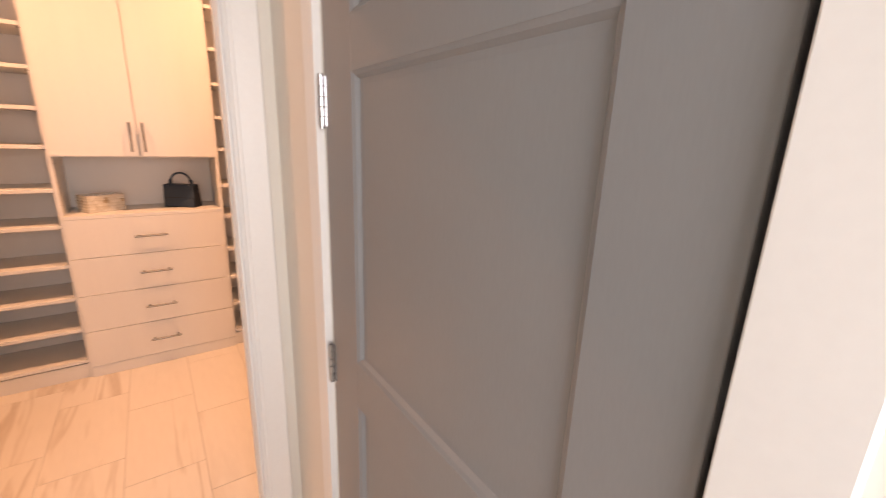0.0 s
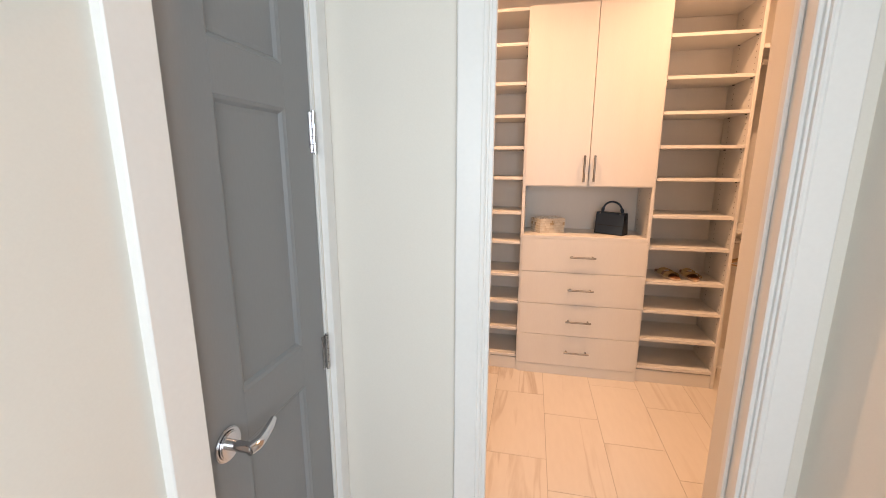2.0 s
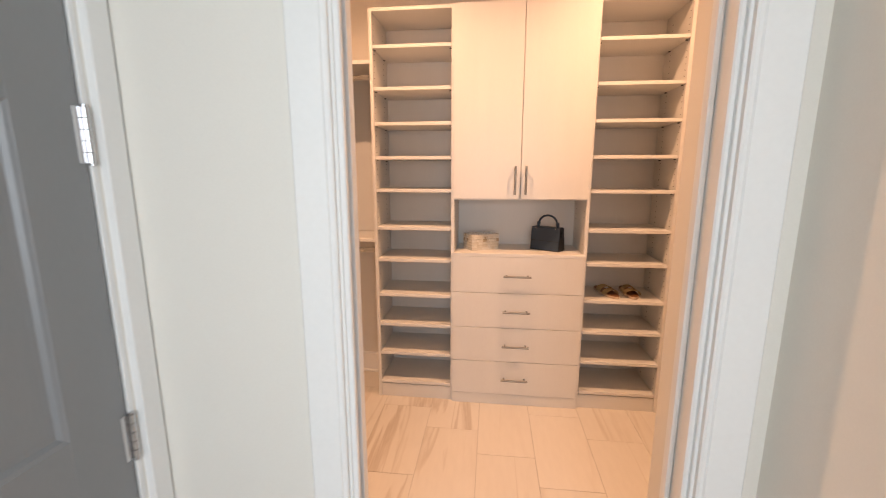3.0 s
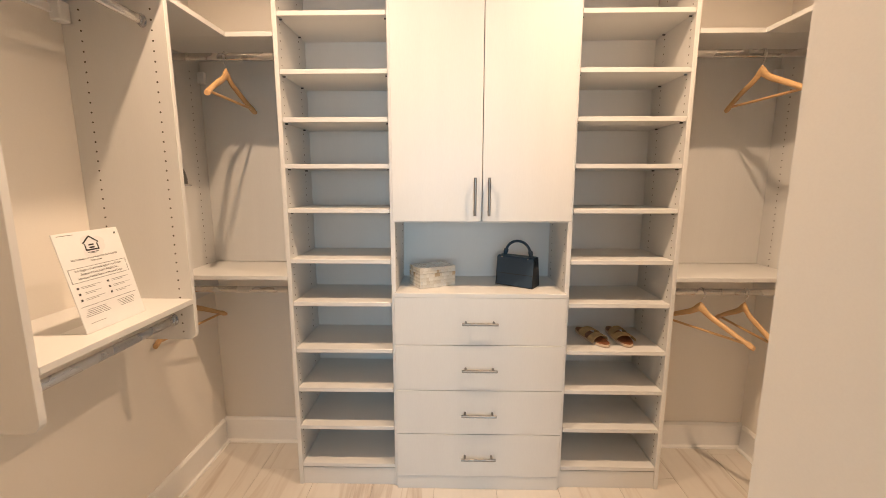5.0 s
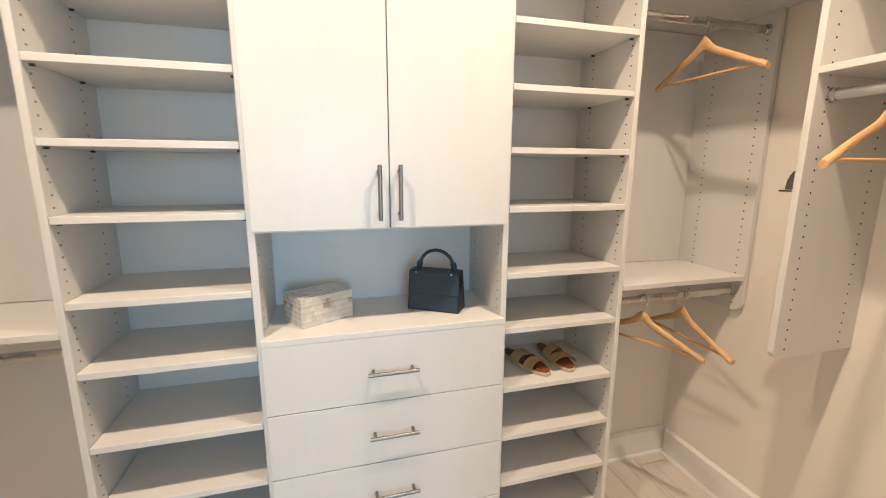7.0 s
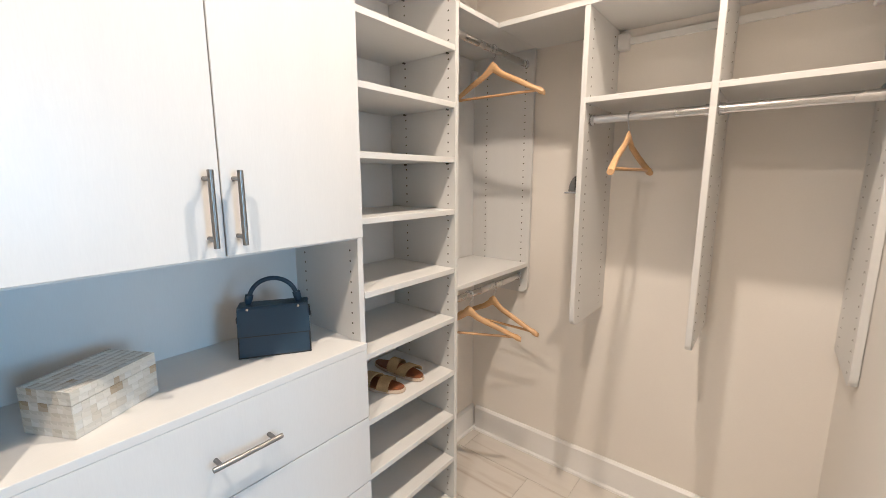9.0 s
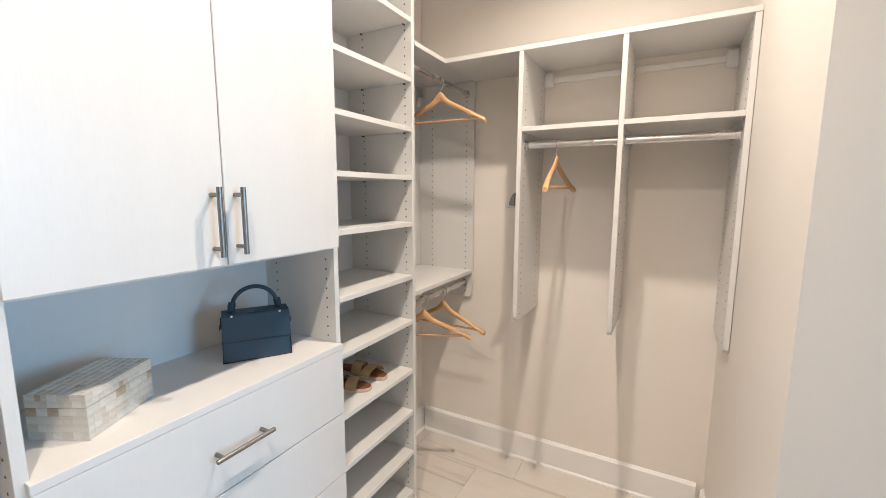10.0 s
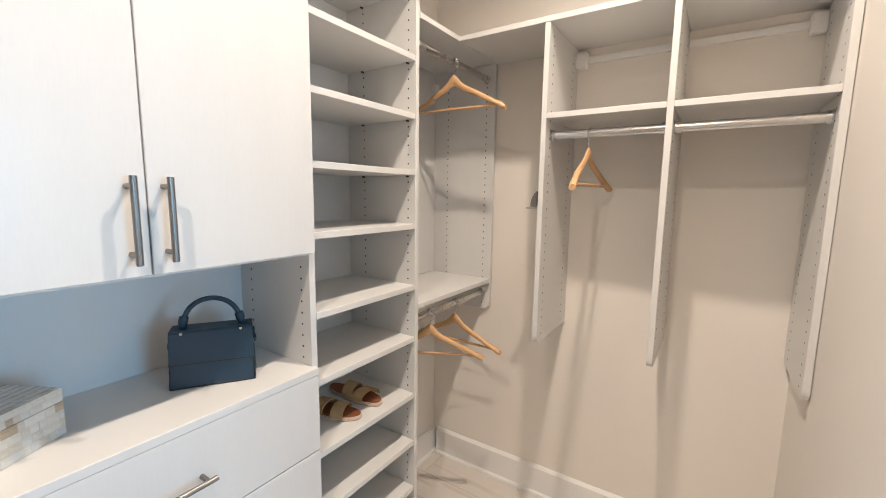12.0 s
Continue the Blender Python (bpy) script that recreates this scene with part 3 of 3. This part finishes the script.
def side_bank(s, wall_x, front_x, panels, double):
    u = thing("hanging_unit", (s * 1.28, (panels[0] + panels[-1]) / 2, 0.95),
              "white wall-hung double-hang bay with a card sign on its shelf" if double else "white wall-hung bays with three panels, rods and a shelf", "closet unit", "hanging units")
    lo, hi = sorted((front_x, wall_x))
    part("high_shelf", box(lo, hi, panels[-1] - 0.0095, 0.0175, SH - 0.019, SH, 0.001), SHELFMEL, u)
    for p in panels:
        hung_panel(u, "y", p, wall_x, front_x + s * 0.002, PB, SH - 0.0195, 0.03)
        zs = [PB + 0.03 + PITCH * k for k in range(35)]
        for side in (1, -1):
            if (side == -1 and p == panels[-1]) or (side == 1 and p == panels[0] and double):
                continue
            cols = [(x, p + side * 0.0095, z) for x in (front_x + s * 0.047, front_x + s * 0.282) for z in zs]
            part("shelf_pin_holes", discs(cols, (0, side, 0), 0.0033), HOLE, u, kind="stuff")
    for a, b in zip(panels, panels[1:]):
        y1, y0 = a - 0.0097, b + 0.0097
        if double:
            part("middle_shelf", box(lo + 0.001, hi - 0.001, y0, y1, 1.017, 1.036, 0.001), SHELFMEL, u)
            oval_rod(u, (front_x + s * 0.075, y1, 1.965), (front_x + s * 0.075, y0, 1.965))
            oval_rod(u, (front_x + s * 0.075, y1, 0.957), (front_x + s * 0.075, y0, 0.957))
        else:
            part("middle_shelf", box(lo + 0.001, hi - 0.001, y0, y1, 1.713, 1.732, 0.001), SHELFMEL, u)
            oval_rod(u, (front_x + s * 0.06, y1, 1.66), (front_x + s * 0.06, y0, 1.66))
        hang_rail(u, (wall_x, y0, 1.99), (wall_x, y1, 1.99), h=0.026, out=-s)
        for y in ((y1 - 0.042, y1 - 0.0005),) * (a == panels[0]) + ((y0 + 0.0005, y0 + 0.042),) * (b == panels[-1]):
            part("rail_cover", box(*sorted((wall_x, wall_x - s * 0.038)), *y, 1.956, 2.018, 0.004), TRIM, u)
    return u


side_bank(1, XR, 1.118, [-0.337, -0.733, -1.1245], False)
side_bank(-1, XL, -1.055, [-0.338, -0.915], True)

# ---- hangers ----
def hanger_master():
    h = thing("hanger", (0, 0, 0), "varnished beech coat hanger with a trouser bar on a closet rod", "hanger", "wooden hangers")
    n, half, drop = 14, 0.222, 0.104
    bm = bmesh.new()
    for s in (-1, 1):
        rings = []
        for i in range(n + 1):
            u = i / n
            x = s * half * u
            z = -0.080 - drop * (0.12 * u + 0.88 * u ** 1.15) + 0.018 * math.exp(-(u / 0.12) ** 2) - 0.006
            w = 0.0155 * (1 - 0.35 * u) + 0.008 * math.exp(-(u / 0.12) ** 2) + (0.004 if 0.9 < u < 0.98 else 0)
            d = 0.0065 + 0.0045 * u
            y = 0.022 * u * u
            rings.append([bm.verts.new((x, y + d * math.cos(a) * 1.1, z + w * math.sin(a))) for a in (math.tau * k / 10 for k in range(10))])
        for a, b in zip(rings, rings[1:]):
            for k in range(10):
                bm.faces.new((a[k], a[(k + 1) % 10], b[(k + 1) % 10], b[k]))
        bm.faces.new(rings[-1])
    bmesh.ops.recalc_face_normals(bm, faces=bm.faces)
    part("shoulder", bm, WOOD, h, smooth=True)
    part("trouser_bar", rod((-0.205, 0.019, -0.179), (0.205, 0.019, -0.179), 0.0055, seg=12), WOOD, h, smooth=True)
    pts = [(0, 0, -0.076), (0, 0, -0.048), (0.004, 0, -0.036), (0.013, 0, -0.026)]
    pts += [(0.0185 * math.cos(a), 0, 0.0185 * math.sin(a)) for a in [radians(-40 + 15 * k) for k in range(16)]]
    part("hook", tube(pts, 0.0018, seg=8), CHROME, h, "bent steel wire hook", True)
    return h


HANGERS = [(1.178, -0.484, 1.66, 178), (1.15, 0.062, 1.972, -88), (1.003, 0.066, 0.962, -64), (1.198, 0.066, 0.962, -92),
           (-1.085, 0.062, 1.972, -86), (-1.355, 0.066, 0.962, -97)]
first = hanger_master()
for i, (hx, hy, hz, turn) in enumerate(HANGERS):
    m = pose(hx, hy, hz - 0.0005, 0, 0, turn)
    if i == 0:
        first.matrix_basis = m
    else:
        copy_thing(first, m)


# ---- fold-out hooks on the far side of the first hung panels ----
def valet(x, y, z, s):
    v = thing("valet_hook", (x, y, z), "small grey metal fold-out hook on a closet panel", "hook", "fold-out hooks")
    arc = [(y + 0.0005, z - 0.03), (y + 0.0005, z + 0.032)] + [(y + 0.0005 + 0.036 * math.sin(a), z - 0.03 + 0.062 * math.cos(a)) for a in [radians(8 + 13.6 * k) for k in range(7)]]
    part("hook_body", prism(arc, "x", x - 0.009, x + 0.009, 0.001), NICKEL, v)
    part("inlay", box(x - 0.0096, x + 0.0096, y + 0.0008, y + 0.012, z - 0.024, z + 0.024, 0.0005), BLACK, v, "black plastic inlay")
    part("ledge", box(x - 0.012, x + 0.012, y + 0.0005, y + 0.052, z - 0.037, z - 0.031, 0.0015), CHROME, v)


valet(1.15, -0.337 + 0.0095, 1.43, 1)
valet(-1.076, -0.338 + 0.0095, 1.472, -1)


# ---- handbag in the niche ----
def handbag(x, y, z, turn):
    """The front looks to -y before the turn; the origin is the middle of the base."""
    h = thing("handbag", (x, y, z), "small slate-blue leather handbag with a rounded top handle", "handbag")
    o = Vector((x, y, z))
    W, H, D0, D1 = 0.092, 0.138, 0.042, 0.026
    prof = [(-D0, 0.004), (-D0 + 0.004, 0), (D0 - 0.004, 0), (D0, 0.004), (D1 + 0.003, H - 0.004), (D1, H), (-D1, H), (-D1 - 0.003, H - 0.004)]
    q = prism([(o.y + a, o.z + b) for a, b in prof], "x", o.x - W + 0.003, o.x + W - 0.003, 0.002, seg=2)
    part("body", q, LEATHER, h)
    for s in (-1, 1):
        q = prism([(o.y + a * 1.02, o.z + b) for a, b in prof], "x", o.x + s * (W - 0.003), o.x + s * W, 0.001)
        part("side_edge", q, LEATHERE, h, "dark painted leather edge")
    f = [(D1, H), (D1, H + 0.003), (-D1 - 0.003, H + 0.003), (-D1 - 0.007, H - 0.003), (-0.0385, 0.06), (-0.0355, 0.06), (-D1 - 0.002, H - 0.004), (-D1, H)]
    part("flap", prism([(o.y + a, o.z + b) for a, b in f], "x", o.x - W - 0.001, o.x + W + 0.001, 0.0007), LEATHER, h)
    part("flap_edge", box(o.x - W - 0.001, o.x + W + 0.001, o.y - 0.0392, o.y - 0.0352, o.z + 0.0578, o.z + 0.0604, 0.0004), LEATHERE, h)
    part("base_edge", box(o.x - W, o.x + W, o.y - D0 - 0.0015, o.y + D0 + 0.0015, o.z, o.z + 0.004, 0.001), LEATHERE, h)
    arch = [(o.x + 0.062 * math.cos(a), o.y, o.z + H + 0.013 + 0.06 * math.sin(a)) for a in [radians(4 + 8.6 * k) for k in range(21)]]
    part("handle", tube(arch, 0.0062, seg=14), LEATHER, h, smooth=True)
    for s in (-1, 1):
        tab = part("handle_tab", tube([(o.x + s * 0.0605, o.y, o.z + H + 0.03), (o.x + s * 0.0635, o.y, o.z + H + 0.018), (o.x + s * 0.065, o.y, o.z + H + 0.008), (o.x + s * 0.065, o.y, o.z + H + 0.002)], 0.0115, seg=14, taper=[0.0105, 0.0108, 0.009, 0.007]), LEATHER, h, smooth=True)
        part("rivet", rod((o.x + s * 0.065, o.y - 0.026, o.z + H - 0.003), (o.x + s * 0.065, o.y - 0.034, o.z + H - 0.003), 0.0035, seg=12), CHROME, tab, "small metal rivet")
        loop = part("side_tab", box(*sorted((o.x + s * W, o.x + s * (W + 0.005))), o.y - 0.009, o.y + 0.009, o.z + 0.095, o.z + 0.125, 0.001), LEATHERE, h)
        ring = [(o.x + s * (W + 0.006), o.y + 0.008 * math.cos(a), o.z + 0.097 + 0.008 * math.sin(a)) for a in [math.tau * k / 14 for k in range(15)]]
        part("d_ring", tube(ring, 0.0013, seg=6, ends=False), GUN, loop, "dark metal ring")
    for ob in h.children:
        if ob.name.startswith(("body", "side_edge", "flap", "base_edge", "side_tab")):
            for v in ob.data.vertices:
                v.co.x *= 1.03 - 0.05 * v.co.z / H
    h.rotation_euler = (0, 0, radians(turn))
    return h


handbag(0.187, 0.165, 0.9655, -33)


# ---- mosaic box in the niche ----
def mosaic_box(x, y, z, turn):
    """Corner at the origin, long side along x before the turn."""
    b = thing("mosaic_box", (x, y, z), "rectangular mother-of-pearl mosaic box with a lid, closed", "box")
    L, D, H, SEAM = 0.184, 0.122, 0.095, 0.068
    body = part("body", box(x + 0.002, x + L - 0.002, y + 0.002, y + D - 0.002, z, z + SEAM - 0.001, 0.001), RESIN, b)
    lid = part("lid", box(x + 0.002, x + L - 0.002, y + 0.002, y + D - 0.002, z + SEAM, z + H - 0.002, 0.001), RESIN, b)
    rnd = random.Random(4)
    sizes = {}

    def piece(parent, w, h, m):
        key = (round(w, 3), round(h, 3))
        if key not in sizes:
            sizes[key] = finish(box(-w / 2 + 0.00008, w / 2 - 0.00008, -h / 2 + 0.00008, h / 2 - 0.00008, -0.001, 0.0007, 0.0001), "mosaic_piece", PEARL)
        ob = new("mosaic_piece", sizes[key])
        ob.parent = parent
        ob.matrix_basis = m

    def face(parent, origin, u, v, w, h, rows):
        n = Vector(u).cross(Vector(v))
        turned = Matrix((Vector(u), Vector(v), n)).transposed().to_4x4()
        ph = h / rows
        for j in range(rows):
            left = 0.0
            while left < w - 1e-6:
                pw = rnd.choice((0.012, 0.015, 0.018, 0.022))
                if w - left - pw < 0.008:
                    pw = w - left
                at = Vector(origin) + Vector(u) * (left + pw / 2) + Vector(v) * (ph * (j + 0.5)) + n * rnd.uniform(0, 0.0003)
                piece(parent, pw, ph, Matrix.Translation(at) @ turned)
                left += pw

    for parent, z0, z1, rows in ((body, 0.0, SEAM - 0.001, 4), (lid, SEAM, H, 2)):
        face(parent, (0, 0.0012, z0), (1, 0, 0), (0, 0, 1), L, z1 - z0, rows)
        face(parent, (0.0012, D, z0), (0, -1, 0), (0, 0, 1), D, z1 - z0, rows)
    face(lid, (0.001, 0.001, H - 0.001), (1, 0, 0), (0, 1, 0), L - 0.002, D - 0.002, 7)
    b.rotation_euler = (0, 0, radians(turn))
    return b


mosaic_box(-0.27, 0.069, 0.9655, 29)


# ---- sandals on the shelf ----
def sandal(x, y, z, turn, s):
    """Toe to -y before the turn."""
    d = thing("sandal", (x, y, z), "brown leather slide sandal with two woven raffia straps", "sandal", "pair of sandals")
    o = Vector((x, y, z))
    outline = []
    for k in range(28):
        a = math.tau * k / 28
        v = math.sin(a)
        w = 0.043 - 0.008 * (v + 0.2) * (1 if v > 0 else -0.4) - 0.008 * max(0, 0.45 - abs(v - 0.15))
        outline.append((o.x + w * math.copysign(abs(math.cos(a)) ** 0.8, math.cos(a)) + s * 0.006 * max(0, -v) ** 2, o.y + 0.125 * v))
    small = [(o.x + (a - o.x) * 0.94, o.y + (b - o.y) * 0.965) for a, b in outline]
    part("sole", prism(outline, "z", o.z, o.z + 0.014, 0.003, seg=2), SOLE, d, "pale ribbed sole")
    part("insole", prism(small, "z", o.z + 0.012, o.z + 0.019, 0.002, seg=2), INSOLE, d, "brown leather insole")
    for cy, w, wide, tilt, high in ((-0.052, 0.046, 0.045, 0.16, 0.043), (0.012, 0.048, 0.041, -0.2, 0.05)):
        q = bmesh.new()
        rows = []
        for i in range(15):
            a = math.pi * i / 14
            px, pz = -wide * math.cos(a), 0.014 + (high - 0.014) * math.sin(a) ** 0.8
            ring = []
            for r, e in ((1.0, -1), (1.0, 1), (0.93, 1), (0.93, -1)):
                ring.append(q.verts.new((o.x + px * r, o.y + cy + e * w / 2 + tilt * px * s, o.z + (pz if r == 1.0 else 0.014 + (pz - 0.014) * 0.93))))
            rows.append(ring)
        for a, b in zip(rows, rows[1:]):
            for k in range(4):
                q.faces.new((a[k], a[(k + 1) % 4], b[(k + 1) % 4], b[k]))
        q.faces.new(rows[0])
        q.faces.new(rows[-1])
        bmesh.ops.recalc_face_normals(q, faces=q.faces)
        part("strap", q, STRAW, d, "woven straw-coloured strap", True)
    d.rotation_euler = (0, 0, radians(turn))


sandal(0.556, 0.175, 0.6945, 16, 1)
sandal(0.694, 0.185, 0.6945, 4, -1)


# ---- card sign on the left shelf ----
def card_sign(x, y, z, tilt, turn):
    """Built upright, looking to +y with its lower middle at the origin; then leant back and turned."""
    g = thing("card_sign", (x, y, z), "white fair housing notice in a slanted acrylic stand", "sign")
    ORIGIN[g.name] = Vector((0, 0, 0))
    lean = pose(0, 0, 0.0025, tilt, 0, 0)
    W, H = 0.108, 0.279

    def put(name, bm, material, label="", kind="", parent=g):
        bmesh.ops.transform(bm, matrix=lean, verts=bm.verts)
        return part(name, bm, material, parent, label, kind=kind)

    sheet = put("sheet", box(-W, W, -0.003, 0, 0, H, 0.0006), PAPER)
    part("foot", box(-W, W, -0.075, 0.0, 0, 0.0025, 0.0005), PAPER, g)
    ink = lambda bm, label="": put("print", bm, INK, label, "", sheet)

    def bars(rows):
        q = bmesh.new()
        for cx, cz, w, h in rows:
            box(cx - w / 2, cx + w / 2, 0, 0.0004, cz - h / 2, cz + h / 2, 0, q)
        return q

    def words(text, cx, cz, size, align="CENTER"):
        cu = bpy.data.curves.new("text", "FONT")
        cu.body, cu.size, cu.align_x, cu.extrude = text, size, align, 0.0001
        ob = bpy.data.objects.new("text", cu)
        me = bpy.data.meshes.new_from_object(ob)
        q = bmesh.new()
        q.from_mesh(me)
        bpy.data.objects.remove(ob)
        bmesh.ops.transform(q, matrix=pose(-cx, 0.0004, cz, 90, 0, 180), verts=q.verts)
        ink(q)

    # house mark with two bars
    q = bmesh.new()
    for (p0, p1) in (((-0.026, 0.243), (0, 0.2625)), ((0.026, 0.243), (0, 0.2625)), ((-0.0205, 0.241), (-0.0205, 0.222)), ((0.0205, 0.241), (0.0205, 0.222)), ((-0.0225, 0.223), (0.0225, 0.223))):
        tmp = box(-0.5, 0.5, 0, 0.0005, -0.0021, 0.0021, 0)
        u, v = Vector((p0[0], 0, p0[1])), Vector((p1[0], 0, p1[1]))
        d = v - u
        m = Matrix.Translation((u + v) / 2) @ Matrix.Rotation(-math.atan2(d.z, d.x), 4, "Y") @ Matrix.Diagonal((d.length, 1, 1, 1))
        join(q, tmp, m)
    for cz in (0.2375, 0.2295):
        box(-0.0085, 0.0085, 0, 0.0005, cz - 0.0022, cz + 0.0022, 0, q)
    ink(q, "black house mark with two bars")
    ink(bars([(0, 0.2165, 0.036, 0.0018), (0, 0.2135, 0.022, 0.0015), (0.07, 0.272, 0.05, 0.0012), (-0.093, 0.262, 0.006, 0.006)]))
    words("We Do Business in Accordance With the Federal Fair", 0, 0.199, 0.0072)
    words("Housing Law", 0, 0.1905, 0.0072)
    words("It is Illegal to Discriminate Against Any Person", 0, 0.168, 0.0084)
    words("Because of Race, Color, Religion, Sex,", 0, 0.157, 0.0084)
    words("Handicap, Familial Status, or National Origin", 0, 0.146, 0.0084)
    ink(bars([(0, 0.1785, 0.196, 0.001), (0, 0.1395, 0.196, 0.001), (0.0975, 0.159, 0.001, 0.039), (-0.0975, 0.159, 0.001, 0.039)]))
    ink(bars([(c, z0, 0.0062, 0.0062) for c in (0.088, -0.012) for z0 in (0.124, 0.107, 0.09)]))
    rnd = random.Random(2)
    rows = []
    for c in (0.044, -0.056):
        for z0 in (0.1255, 0.1085, 0.0915):
            rows += [(c, z0, 0.068 * rnd.uniform(0.8, 1), 0.0009), (c + 0.01, z0 - 0.004, 0.045 * rnd.uniform(0.7, 1), 0.0009)]
    for c in (0.052, -0.052):
        rows += [(c, 0.061 - 0.0046 * k, 0.08 * rnd.uniform(0.6, 1), 0.0009) for k in range(5)]
    rows += [(0, 0.0715, 0.196, 0.0009), (0.06, 0.022, 0.05, 0.0008)]
    ink(bars(rows), "fine black lines of small print")
    g.location = (x, y, z)
    g.rotation_euler = (0, 0, radians(turn))


card_sign(-1.122, -0.598, 1.0365, 13, -90)

# ---- floor: staggered porcelain tiles on a grout bed ----
bed = solo("floor", box(-2.7, 2.3, -4.0, YB + 0.1, -0.06, -0.0022, 0), GROUT, "pale wood-veined porcelain tile floor, staggered", "floor", "structure")
TW, TL, JOINT = 0.2965, 0.5875, 0.0022
tile_mesh = finish(box(JOINT / 2, TW - JOINT / 2, JOINT / 2, TL - JOINT / 2, -0.010, 0.0, 0.0008), "tile", TILE)
place = Vector(bed.location)
for c in range(-8, 8):
    x = -0.207 + c * TW
    for r in range(-10, 3):
        y = -0.478 - c * 0.2 + r * TL + (math.floor(c * 0.2 / TL) * TL)
        if y > YB or y < -4.0 or (y > -3.6 and not (-1.75 < x < 1.5)):
            continue
        reach = YB + 0.09 - y                   # the last row is cut at the back wall
        cut = tile_mesh if reach >= TL else finish(box(JOINT / 2, TW - JOINT / 2, JOINT / 2, reach, -0.010, 0.0, 0.0008), "tile", TILE)
        ob = new("tile", cut)
        ob.parent = bed
        ob.location = Vector((x, y, 0)) - place
